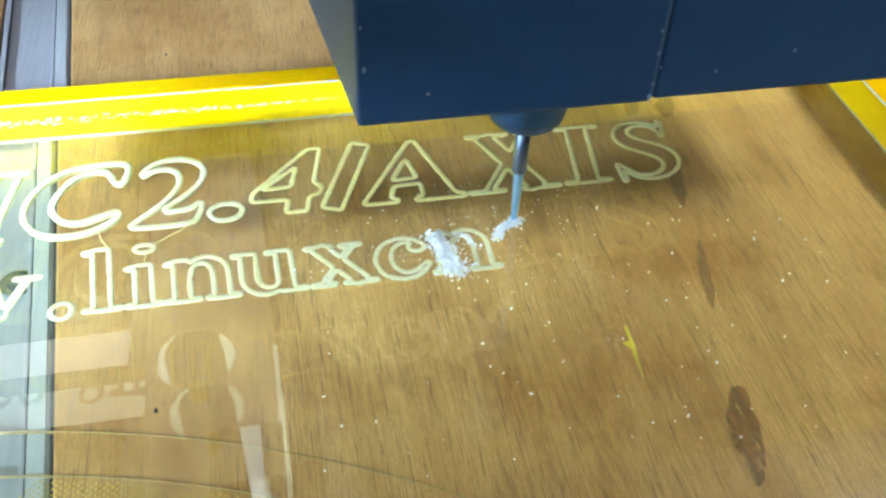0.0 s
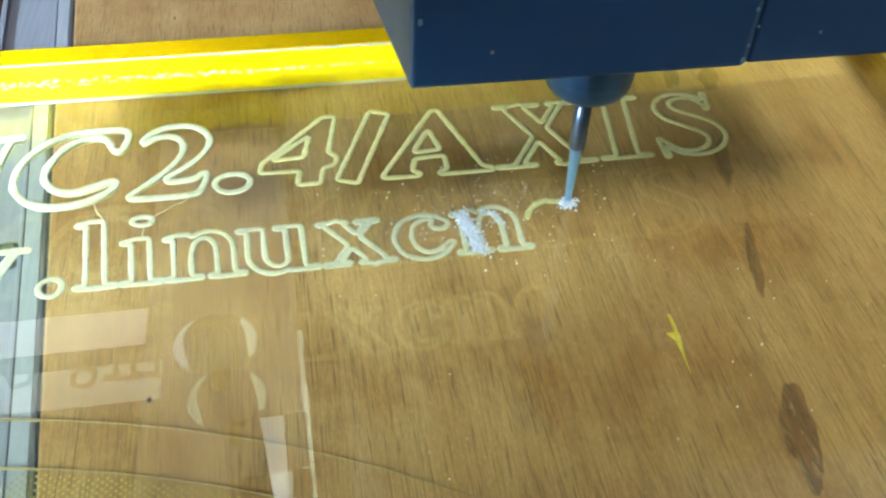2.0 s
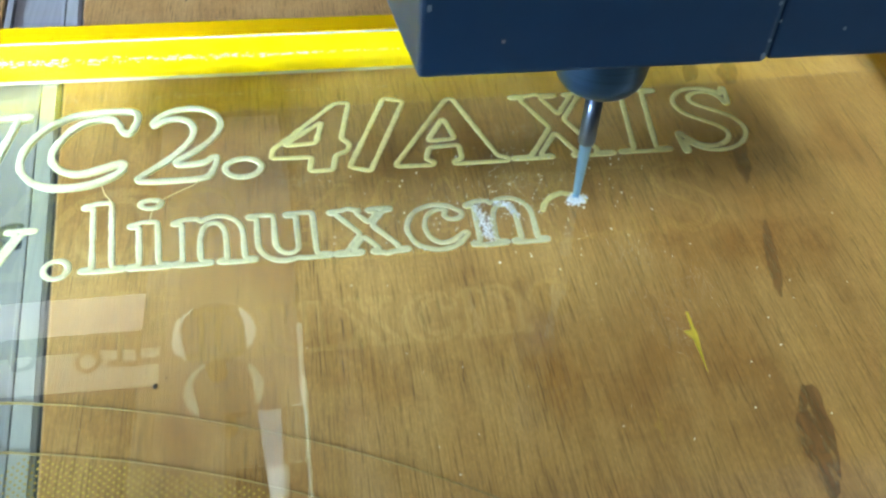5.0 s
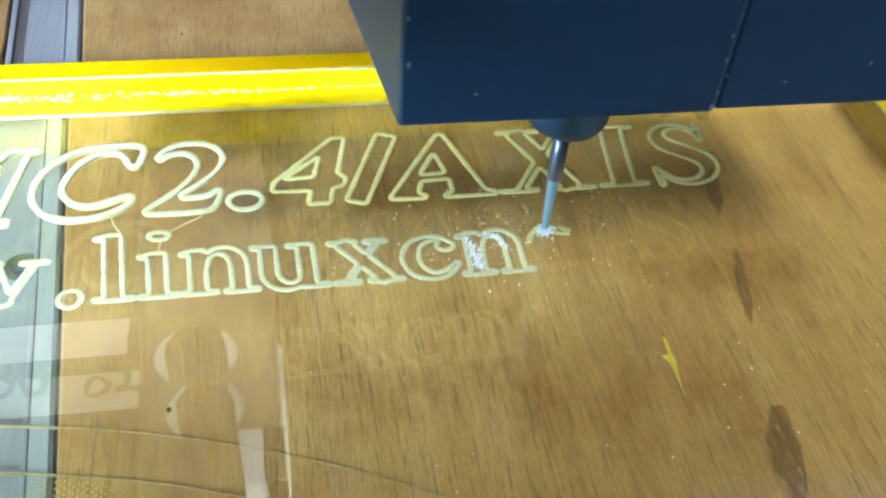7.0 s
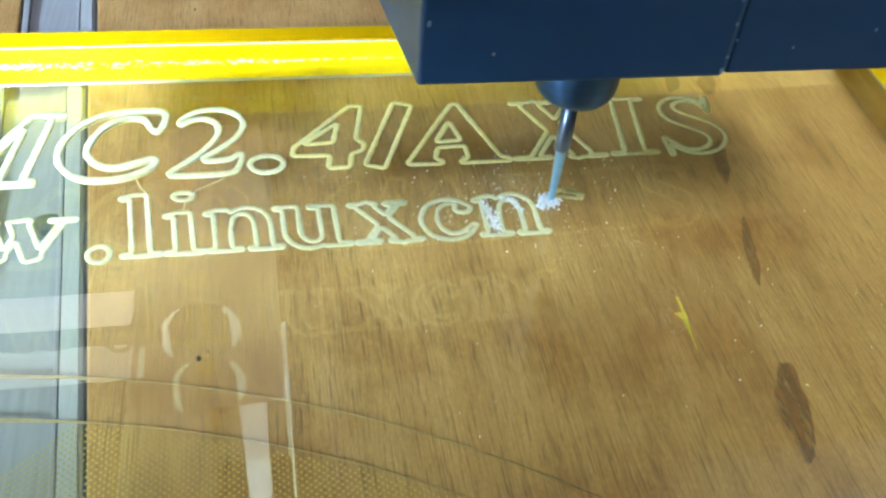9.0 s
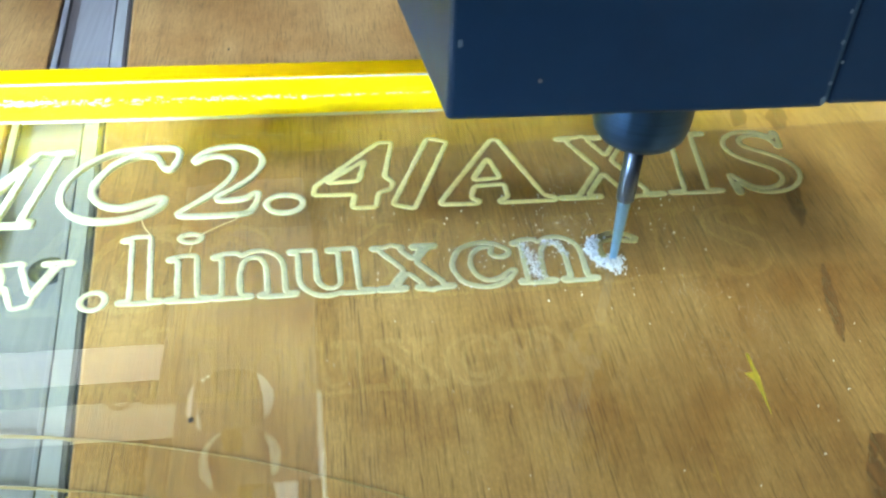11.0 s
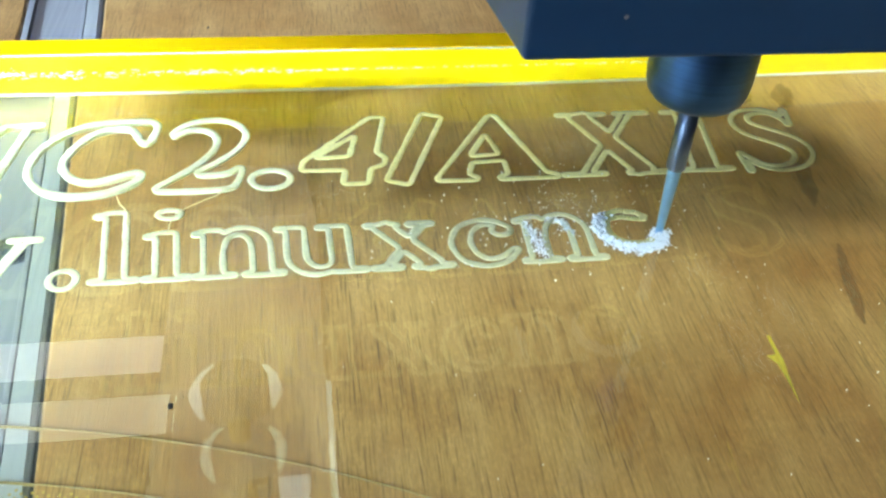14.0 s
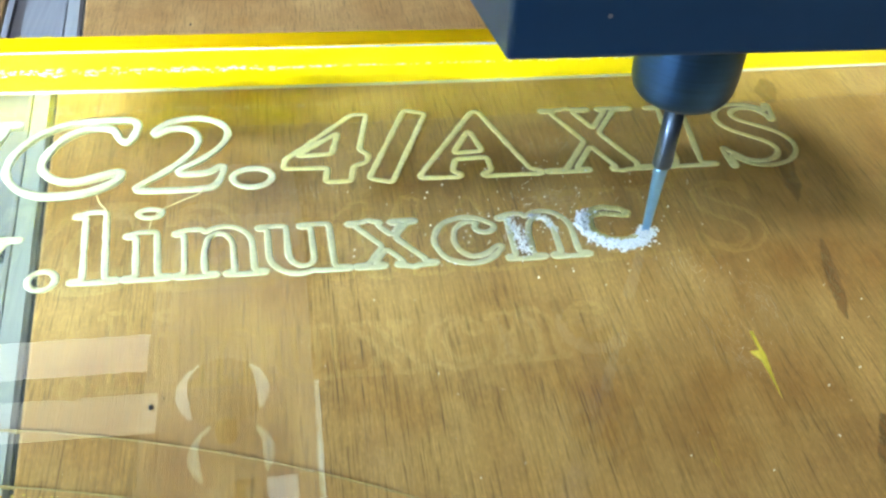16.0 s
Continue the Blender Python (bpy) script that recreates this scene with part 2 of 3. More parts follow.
part("base_frame", skewed(block(-44, -44, -90, 54, 49, WOODTOP - 2.6)), ALU, bench, "grey metal base")
track = tagged(empty("clamping_track"), "grey aluminium clamping track let into the bed", "track")
for x0, x1, z in ((-1.9, -1.74, -0.02), (-1.74, -0.54, -0.14), (-0.54, -0.45, -0.03), (-0.45, -0.06, -0.06)):
    part("channel" if z < -0.1 else "rail_lip", skewed(block(EDGE + x0 + 0.002, -44, WOODTOP - 1.0, EDGE + x1, 49, WOODTOP + z, bevel=0.02)), ALU, track)
part("shim_strip", skewed(block(EDGE - 0.43, -44, WOODTOP - 0.05, EDGE - 0.13, 49, WOODTOP - 0.02, bevel=0.01)), ALU_SHEEN, track, "aluminium lip with its bright reflection put into the colour")
# Black strip standing in for the shade down the gap.
part("gap_shade", skewed(block(EDGE - 0.055, -44, WOODTOP - 0.9, EDGE - 0.002, 49, WOODTOP - 0.06)), RUBBER, track)


def blot(cx, cy, rx, ry, seed, lean=0.0):
    """A flat irregular stain on the board: centre and half sizes in centimetres."""
    bm = bmesh.new()
    n = 40
    vs = []
    for k in range(n):
        a = 2 * math.pi * k / n
        w = 1 + 0.35 * noise.noise((math.cos(a) * 1.5 + seed, math.sin(a) * 1.5, seed)) + 0.12 * noise.noise((k * 0.9, seed, 3))
        x, y = rx * math.cos(a) * w, ry * math.sin(a) * w
        vs.append(bm.verts.new(((cx + x + lean * y) * CM, (cy + y) * CM, (WOODTOP + 0.004) * CM)))
    bm.faces.new(vs)
    return bm


for i, (cx, cy, rx, ry) in enumerate(((11.90, 0.15, 0.12, 0.85), (11.10, -3.55, 0.27, 0.85), (12.42, 3.0, 0.15, 0.70), (12.33, 6.0, 0.20, 0.40), (13.2, 5.9, 0.24, 0.45))):
    part("stain", blot(cx, cy, rx, ry, i * 3.7 + 1, 0.24), DARK_STAIN, bench, "dark brown spilt stain")
part("nail_hole", blot(0.78, 12.05, 0.03, 0.07, 5.0), RUBBER, bench)

bolt = tagged(empty("clamp_bolt"), "steel clamping bolt and washer sunk in the track", "bolt")
part("washer", lathe([(0.16, 0.0), (0.34, 0.0), (0.34, 0.05), (0.16, 0.05), (0.16, 0.0)], 40, -1.72, 2.25), STEEL, bolt)
part("bolt_head", lathe([(0, 0.0), (0.21, 0.0), (0.21, 0.13), (0.16, 0.17), (0, 0.17)], 6, -1.72, 2.25), STEEL, bolt)
for o in bolt.children:
    o.location.z = (WOODTOP - 0.155) * CM


def speck(x, y, r, mat, label):
    bm = bmesh.new()
    bmesh.ops.create_icosphere(bm, subdivisions=2, radius=r * CM, matrix=Matrix.Translation(Vector((x, y, r * 0.4)) * CM) @ Matrix.Diagonal((1, 1.2, 0.5, 1)))
    for v in bm.verts:
        v.co += Vector((noise.noise(v.co * 4000), noise.noise(v.co * 4000 + Vector((3, 1, 0))), 0)) * r * CM * 0.4
    return tagged(part("dirt_speck", bm, mat), label, "dirt")


speck(1.27, -2.36, 0.04, RUBBER, "black speck of dirt on the clear sheet")
speck(1.40, -2.22, 0.016, RUBBER, "tiny black speck of dirt on the clear sheet")
# ---- the acrylic sheet ----
BACK, RIGHT, LEFT, FRONT = 6.77, 17.75, -14.0, -9.0
sheet = tagged(empty("acrylic_sheet"), "thick clear acrylic sheet engraved with outlined lettering", "acrylic sheet")
slab = part("slab", block(LEFT, FRONT, -DEPTH, RIGHT, BACK, 0.0), CLEAR, sheet)
slab.visible_shadow = False
# yellow strips that edge the sheet at the back and at its right-hand end
for name, dims in (("back_strip", (LEFT, BACK + 0.01, WOODTOP + 0.005, RIGHT + 0.6, BACK + 0.62, 0.02)), ("end_strip", (RIGHT + 0.01, FRONT, WOODTOP + 0.005, RIGHT + 0.6, BACK, 0.02))):
    strip = tagged(empty("edge_strip"), "bright yellow plastic strip against the sheet's edge", "edge strip", group="edge strips round the sheet")
    part("bar", block(*dims, bevel=0.03), AMBER_STRIP, strip)
    x0, y0, _, x1, y1, z1 = dims
    line = (x0, y0 - 0.055, -0.006, x1 - 0.6, y0 - 0.004, 0.008) if "back" in name else (x0 - 0.055, y0, -0.006, x0 - 0.004, y1 - 0.07, 0.008)
    part("arris", block(*line), EDGE_GLINT, strip, "sawn arris with its pale glint painted on")
BEAD = plain("clear_glue", (0.95, 0.93, 0.70), 0.2, grain=0.2)
bm = bmesh.new()
for k in range(520):
    x = -4.0 + 15.5 * random.random() ** (2.6 if k % 3 else 1.2)
    r = random.uniform(0.012, 0.045) * (1.0 if x < 4 else 0.6)
    drift = 0.11 if x < 0.5 else 0.06 if x < 3 else 0.022
    bmesh.ops.create_icosphere(bm, subdivisions=1, radius=r * CM, matrix=Matrix.Translation(Vector((x, BACK - 0.05, -1.02 + random.gauss(0, drift))) * CM) @ Matrix.Diagonal((random.uniform(1, 2.2), 0.6, 1, 1)))
tagged(part("glue_beads", bm, BEAD, sheet, smooth=True), "pale beads of glue along the sheet's back edge", kind="stuff")
# the sawn edges carry yellow paint right against the acrylic
part("painted_edge", block(LEFT + 0.01, BACK - 0.014, -DEPTH + 0.004, RIGHT - 0.02, BACK - 0.004, -0.004), YELLOW, sheet, "yellow painted back edge")
part("painted_edge", block(RIGHT - 0.014, FRONT + 0.01, -DEPTH + 0.004, RIGHT - 0.004, BACK - 0.02, -0.004), YELLOW, sheet, "yellow painted end edge")
# strips along the sawn back edge whose pale colour paints the glint on it
part("edge_chamfer", block(LEFT, BACK - 0.10, -DEPTH - 0.012, RIGHT, BACK, -DEPTH - 0.002), EDGE_GLINT, sheet, "sawn edge with its pale glint painted on")
part("edge_chamfer", block(RIGHT - 0.06, FRONT, -DEPTH - 0.012, RIGHT, BACK - 0.11, -DEPTH - 0.002), EDGE_GLINT, sheet, "sawn edge with its pale glint painted on")


# ---- lettering: implicit shapes, contoured and swept ----
def bx(x0, y0, x1, y1):
    return lambda X, Y: np.maximum(np.abs(X - (x0 + x1) / 2) - (x1 - x0) / 2, np.abs(Y - (y0 + y1) / 2) - (y1 - y0) / 2)


def sg(x0, y0, x1, y1, w):
    """A straight stroke of half width w with square ends."""
    d = math.hypot(x1 - x0, y1 - y0)
    ux, uy = (x1 - x0) / d, (y1 - y0) / d
    return lambda X, Y: np.maximum(np.abs((X - x0) * uy - (Y - y0) * ux) - w, np.abs((X - x0) * ux + (Y - y0) * uy - d / 2) - d / 2)


def el(cx, cy, rx, ry):
    return lambda X, Y: (np.sqrt(((X - cx) / rx) ** 2 + ((Y - cy) / ry) ** 2) - 1) * min(rx, ry)


def add(*fs):
    return lambda X, Y: np.minimum.reduce([f(X, Y) for f in fs])


def cut(a, *bs):
    return lambda X, Y: np.maximum.reduce([a(X, Y)] + [-b(X, Y) for b in bs])


def both(a, b):
    return lambda X, Y: np.maximum(a(X, Y), b(X, Y))


def brush(points, widths):
    """A stroke along a smooth line whose half width changes on the way."""
    p, w = np.array(points, float), np.array(widths, float)
    s = np.linspace(0, len(p) - 1, 90)
    k = np.arange(len(p))
    q = np.stack([np.interp(s, k, p[:, 0]), np.interp(s, k, p[:, 1]), np.interp(s, k, w)], 1)
    for _ in range(12):
        q[1:-1] = 0.5 * q[1:-1] + 0.25 * (q[2:] + q[:-2])
    return lambda X, Y: np.minimum.reduce([np.hypot(X - x, Y - y) - r for x, y, r in q])


def poly(*points):
    """A closed shape with straight sides."""
    p = np.array(points, float)

    def f(X, Y):
        far, inside = np.full(X.shape, 9.0), np.zeros(X.shape, bool)
        for (x0, y0), (x1, y1) in zip(p, np.roll(p, -1, 0)):
            dx, dy = x1 - x0, y1 - y0
            t = np.clip(((X - x0) * dx + (Y - y0) * dy) / (dx * dx + dy * dy), 0, 1)
            far = np.minimum(far, np.hypot(X - x0 - t * dx, Y - y0 - t * dy))
            inside ^= ((y0 > Y) != (y1 > Y)) & (X < dx * (Y - y0) / (dy or 1e-9) + x0)
        return np.where(inside, -far, far)
    return f


def rounded(*points):
    p = np.array(points, float)
    for _ in range(2):
        q = np.roll(p, -1, 0)
        p = np.stack([0.75 * p + 0.25 * q, 0.25 * p + 0.75 * q], 1).reshape(-1, 2)
    return poly(*p)


def flag(x0, x1, y):
    return sg(x0, y - 0.07, x1, y, 0.035)


def serif(x0, x1, y=0.03):
    return bx(x0, y - 0.03, x1, y + 0.03)


GLYPHS = {
    "l": add(bx(0.20, 0, 0.50, 1.62), serif(0, 0.70), flag(0.03, 0.35, 1.59)),
    "i": add(bx(0.20, 0, 0.50, 1.08), serif(0, 0.70), flag(0.03, 0.35, 1.05), el(0.40, 1.52, 0.19, 0.11)),
    "n": add(bx(0.16, 0, 0.44, 1.08), serif(0, 0.64), flag(0.0, 0.3, 1.05), bx(0.86, 0, 1.14, 0.68), serif(0.70, 1.33),
             both(cut(el(0.74, 0.66, 0.40, 0.46), el(0.66, 0.60, 0.20, 0.36)), bx(0.30, 0.60, 1.3, 1.3))),
    "u": add(bx(0.17, 0.34, 0.45, 1.08), serif(0.0, 0.45, 1.05), bx(0.82, 0, 1.10, 1.08), serif(0.62, 1.10, 1.05), serif(0.85, 1.36),
             both(cut(el(0.58, 0.40, 0.41, 0.44), el(0.66, 0.46, 0.22, 0.34)), bx(0.0, -0.2, 1.0, 0.46))),
    "x": add(sg(0.25, 1.05, 1.00, 0.02, 0.14), sg(0.92, 1.03, 0.27, 0.03, 0.035), serif(0, 0.56, 1.03), serif(0.66, 1.10, 1.03), serif(0.03, 0.52), serif(0.64, 1.28)),
    "c": add(brush([(0.96, 0.84), (0.84, 1.03), (0.58, 1.09), (0.30, 0.92), (0.19, 0.58), (0.28, 0.26), (0.54, 0.09), (0.82, 0.14), (1.04, 0.38)],
                   [0.05, 0.05, 0.06, 0.12, 0.155, 0.14, 0.08, 0.065, 0.05]), el(0.88, 0.86, 0.16, 0.13)),
    "w": add(sg(0.22, 1.05, 0.62, 0.05, 0.15), sg(0.96, 1.03, 0.62, 0.05, 0.04), sg(0.80, 1.05, 1.18, 0.05, 0.15), sg(1.56, 1.03, 1.20, 0.05, 0.04),
             serif(0, 0.5, 1.03), serif(0.62, 1.05, 1.03), serif(1.30, 1.80, 1.03)),
    ".": el(0.20, 0.10, 0.19, 0.17),
    "o": el(0.36, 0.26, 0.32, 0.26),
    "C": rounded((1.58, 2.28), (1.05, 2.30), (0.59, 2.27), (0.25, 2.05), (0.0, 1.65), (-0.09, 1.15), (-0.02, 0.7), (0.2, 0.35), (0.5, 0.15), (0.8, 0.1), (1.2, 0.15), (1.5, 0.33), (1.66, 0.56),
              (1.62, 0.70), (1.50, 0.71), (1.3, 0.58), (1.05, 0.47), (0.80, 0.48), (0.55, 0.66), (0.40, 0.95), (0.40, 1.30), (0.50, 1.70), (0.68, 1.98), (0.92, 2.09), (1.15, 2.05), (1.30, 1.85), (1.38, 1.60), (1.58, 1.57)),
    "2": rounded((0.06, 1.62), (0.14, 1.82), (0.36, 2.04), (0.65, 2.13), (0.95, 2.12), (1.25, 1.95), (1.43, 1.65), (1.43, 1.40), (1.30, 1.10), (1.0, 0.75), (0.53, 0.39), (1.18, 0.40), (1.30, 0.50), (1.38, 0.62),
              (1.47, 0.55), (1.41, 0.15), (1.30, -0.04), (0.0, -0.03), (0.03, 0.08), (0.60, 0.60), (0.90, 1.1), (0.94, 1.38), (0.85, 1.65), (0.65, 1.80), (0.46, 1.82), (0.28, 1.74), (0.16, 1.60)),
    "4": cut(poly((0.86, 2.02), (1.12, 2.02), (1.15, 0.90), (1.33, 0.72), (1.33, 0.52), (1.12, 0.42), (1.14, 0.0), (0.72, 0.0), (0.70, 0.40), (-0.04, 0.42), (-0.06, 0.68)), poly((0.70, 1.46), (0.10, 0.77), (0.70, 0.80))),
    "/": sg(0.22, 0.0, 0.98, 2.06, 0.20),
    "A": cut(poly((0.0, 0.0), (0.70, -0.02), (0.72, 0.07), (0.55, 0.14), (0.60, 0.50), (1.15, 0.53), (1.22, 0.12), (1.06, 0.07), (1.06, -0.02), (2.10, -0.02), (2.10, 0.07), (1.88, 0.14), (1.02, 1.99), (0.90, 1.99), (0.02, 0.10)),
             poly((0.84, 1.38), (0.56, 0.69), (1.08, 0.72))),
    "X": add(sg(0.44, 1.92, 1.48, 0.03, 0.19), sg(1.42, 1.92, 0.42, 0.03, 0.075), serif(0, 0.78), serif(1.13, 1.97), serif(0.05, 1.02, 1.92), serif(1.15, 1.85, 1.92)),
    "I": add(bx(0.30, 0, 0.74, 1.92), serif(0, 1.04), serif(0.02, 1.02, 1.90)),
    "S": add(brush([(1.20, 1.62), (1.08, 1.90), (0.78, 2.02), (0.44, 1.94), (0.30, 1.66), (0.42, 1.38), (0.74, 1.16), (1.06, 0.92), (1.20, 0.60), (1.06, 0.26), (0.72, 0.10), (0.36, 0.18), (0.12, 0.50)],
                   [0.04, 0.05, 0.06, 0.11, 0.16, 0.20, 0.21, 0.21, 0.18, 0.12, 0.07, 0.05, 0.04]), sg(1.20, 1.46, 1.25, 2.06, 0.04), sg(0.10, 0.04, 0.06, 0.66, 0.04)),
    "M": add(bx(1.86, 0, 2.28, 2.10), serif(1.58, 2.50), serif(1.9, 2.5, 2.08), sg(1.95, 2.08, 1.16, 0.05, 0.06), sg(0.45, 2.08, 1.16, 0.05, 0.19), bx(0.32, 0, 0.42, 2.1), serif(0, 0.75), serif(0.1, 0.7, 2.08)),
}


def contours(f, w, h, step=0.02):
    """Closed loops along which f changes sign."""
    xs, ys = np.arange(-0.35, w + 0.35, step), np.arange(-0.25, h + 0.25, step)
    X, Y = np.meshgrid(xs, ys)
    F = f(X, Y) + 1e-7
    links = {}

    def cross(i, j, k, l):
        a, b = F[i, j], F[k, l]
        t = a / (a - b)
        return (xs[j] + t * (xs[l] - xs[j]), ys[i] + t * (ys[k] - ys[i]))

    sign = F < 0
    busy = (sign[:-1, :-1].astype(int) + sign[1:, :-1] + sign[:-1, 1:] + sign[1:, 1:]) % 4
    for i, j in np.argwhere(busy > 0):
        ring = [(i, j), (i, j + 1), (i + 1, j + 1), (i + 1, j)]
        hits = []
        for a, b in zip(ring, ring[1:] + ring[:1]):
            if sign[a] != sign[b]:
                hits.append((tuple(sorted((a, b))), cross(*a, *b)))
        for (ka, pa), (kb, pb) in zip(hits[::2], hits[1::2]):
            links.setdefault(ka, [pa, []])[1].append(kb)
            links.setdefault(kb, [pb, []])[1].append(ka)
    loops, seen = [], set()
    for start in links:
        if start in seen:
            continue
        loop, key = [], start
        while key is not None and key not in seen:
            seen.add(key)
            loop.append(links[key][0])
            key = next((k for k in links[key][1] if k not in seen), None)
        if len(loop) > 8:
            loops.append(np.array(loop))
    return loops


def resample(pts, gap, closed=True):
    p = np.vstack([pts, pts[:1]]) if closed else pts
    d = np.r_[0, np.cumsum(np.hypot(*np.diff(p, axis=0).T))]
    n = max(4, int(round(d[-1] / gap)))
    s = np.linspace(0, d[-1], n + 1)
    q = np.stack([np.interp(s, d, p[:, 0]), np.interp(s, d, p[:, 1])], 1)
    return q[:-1] if closed else q


def soften(p, closed=True, rounds=2):
    for _ in range(rounds):
        if closed:
            p = 0.5 * p + 0.25 * (np.roll(p, 1, 0) + np.roll(p, -1, 0))
        else:
            q = p.copy()
            q[1:-1] = 0.5 * p[1:-1] + 0.25 * (p[2:] + p[:-2])
            p = q
    return p


PROFILE = ((-1.0, 0.0), (-0.75, 0.004), (-0.3, 0.006), (0.3, 0.006), (0.75, 0.004), (1.0, 0.0), (0.55, -0.05), (0.0, -0.075), (-0.55, -0.05))


def sweep(bm, path, half, closed=True, seed=0.0, deep=1.0):
    """A cut of half width `half` cm along a path on the sheet's face; its burr stands a little proud."""
    n = len(path)
    if closed:
        tan = np.roll(path, -1, 0) - np.roll(path, 1, 0)
    else:
        tan = np.gradient(path, axis=0)
    tan /= np.linalg.norm(tan, axis=1, keepdims=True) + 1e-9
    rings = []
    for k, ((x, y), (tx, ty)) in enumerate(zip(path, tan)):
        w = half * (1 + 0.22 * noise.noise((x * 5 + seed, y * 5, seed)) + 0.10 * noise.noise((x * 17, y * 17, seed)))
        rings.append([bm.verts.new(((x - ty * u * w) * CM, (y + tx * u * w) * CM, ((z if z > 0 else z * deep) + 0.001) * CM)) for u, z in PROFILE])
    m = len(PROFILE)
    for k in range(n if closed else n - 1):
        a, b = rings[k], rings[(k + 1) % n]
        for q in range(m):
            bm.faces.new((a[q], a[(q + 1) % m], b[(q + 1) % m], b[q]))
    if not closed:
        bm.faces.new(rings[0])
        bm.faces.new(rings[-1][::-1])
    return bm


def glyph_loops(ch, x0, y0, sx, sy, lean):
    w, h = 2.6, 2.5
    out = []
    for loop in contours(GLYPHS[ch], w, h):
        loop = soften(resample(soften(loop, rounds=3), 0.045), rounds=1)
        x, y = loop[:, 0] * sx, loop[:, 1] * sy
        out.append(np.stack([x0 + x + lean * y, y0 + y], 1))
    return out


# character, left end and foot of the letter, stretch across and up, slant
UPPER = [("M", -4.20, 2.14, 1.0, 1.0, 0.16), ("C", -1.45, 2.02, 1.09, 0.99, 0.14), ("2", 0.63, 2.18, 0.94, 0.98, 0.06), ("o", 2.12, 2.12, 1.0, 1.0, 0.0),
         ("4", 2.92, 2.16, 1.0, 1.0, 0.22), ("/", 4.32, 2.14, 1.0, 1.0, 0.03), ("A", 5.18, 2.15, 1.0, 1.0, 0.16), ("X", 7.34, 2.15, 1.0, 1.0, 0.13),
         ("I", 9.38, 2.17, 1.0, 1.0, 0.14), ("S", 10.58, 2.02, 1.06, 1.0, 0.10)]
LOWER = [("w", -2.62, 0.03, 1.0, 1.0, 0.0), (".", -0.60, 0.0, 1.0, 1.2, 0.0), ("l", -0.05, 0.02, 1.0, 1.0, -0.09), ("i", 0.67, 0.02, 1.0, 1.0, -0.08), ("n", 1.38, 0.02, 1.0, 1.0, -0.06),
         ("u", 2.56, 0.0, 1.0, 1.0, -0.03), ("x", 3.90, 0.0, 1.0, 1.0, -0.02), ("c", 5.11, -0.07, 1.0, 1.0, 0.02), ("n", 6.20, 0.0, 1.0, 1.0, 0.03)]
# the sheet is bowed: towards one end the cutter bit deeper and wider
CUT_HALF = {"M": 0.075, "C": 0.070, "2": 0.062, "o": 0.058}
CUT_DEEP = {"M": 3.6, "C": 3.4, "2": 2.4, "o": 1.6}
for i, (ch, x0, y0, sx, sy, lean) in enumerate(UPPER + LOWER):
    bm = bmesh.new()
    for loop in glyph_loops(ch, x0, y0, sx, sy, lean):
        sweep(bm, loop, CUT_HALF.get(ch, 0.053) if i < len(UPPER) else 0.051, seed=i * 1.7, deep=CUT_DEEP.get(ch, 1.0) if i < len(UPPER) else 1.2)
    # Left-hand and lower letters take the copy with strong light in its colour.
    well_lit = ch in CUT_DEEP or i >= len(UPPER)
    part("engraved_letter", bm, LIT_GROOVE if well_lit else GROOVE, sheet, "frosted outline cut of a letter" if i == 0 else "", smooth=True)

# ---- the letter being cut ----
# when and where the cutter is, in centimetres on the sheet
TOOL = [(0.0, 8.01, 1.15), (0.5, 8.08, 1.12), (1.0, 8.25, 1.08), (1.5, 8.33, 1.01), (2.0, 8.37, 0.99), (2.5, 8.38, 0.98), (3.0, 8.34, 0.90), (4.2, 8.26, 0.90), (5.5, 8.14, 0.93),
        (6.0, 8.08, 0.95), (6.5, 8.02, 0.97), (7.0, 7.91, 0.96), (7.5, 7.81, 0.94), (8.0, 7.75, 0.91), (8.5, 7.71, 0.85), (9.0, 7.71, 0.78), (9.6, 7.69, 0.62), (10.4, 7.74, 0.46), (11.5, 7.93, 0.33), (12.0, 8.08, 0.31),
        (12.5, 8.20, 0.31), (13.0, 8.30, 0.36), (13.5, 8.38, 0.40), (14.5, 8.47, 0.47), (16.0, 8.48, 0.40)]


start = np.array([(7.57, 0.72), (7.62, 0.86), (7.72, 1.00), (7.86, 1.10), (8.01, 1.15)])
SEGMENTS = []
bm = sweep(bmesh.new(), soften(resample(start, 0.04, False), False), 0.056, closed=False)
part("engraved_letter", bm, GROOVE, sheet, smooth=True)
for (t0, x0, y0), (t1, x1, y1) in zip(TOOL, TOOL[1:]):
    d = math.hypot(x1 - x0, y1 - y0)
    if d < 0.03:
        continue
    ux, uy = (x1 - x0) / d * 0.03, (y1 - y0) / d * 0.03
    p = resample(np.array([(x0 - ux, y0 - uy), (x1 + ux, y1 + uy)]), 0.04, False)
    SEGMENTS.append((t0, t1, part("fresh_cut", sweep(bmesh.new(), p, 0.056, closed=False, seed=t0), GROOVE, sheet, smooth=True)))

# ---- the machine head: its own space has the cutter's point at the origin ----
head = tagged(empty("milling_head"), "navy painted milling head with collet nut and engraving cutter", "milling head")
HX, HY, HZ, JOINT = -3.3, -2.93, 4.68, 0.87
bm = bmesh.new()
# The unseen length back to 14 is added to block mirrored ceiling light.
foot = [(HX, HY), (JOINT, HY), (JOINT, 14.0), (HX - 1.7, 14.0)]
low = [bm.verts.new((x * CM, y * CM, HZ * CM)) for x, y in foot]
high = [bm.verts.new((x * CM, y * CM, 0.16)) for x, y in foot]
bm.faces.new(low[::-1])
bm.faces.new(high)
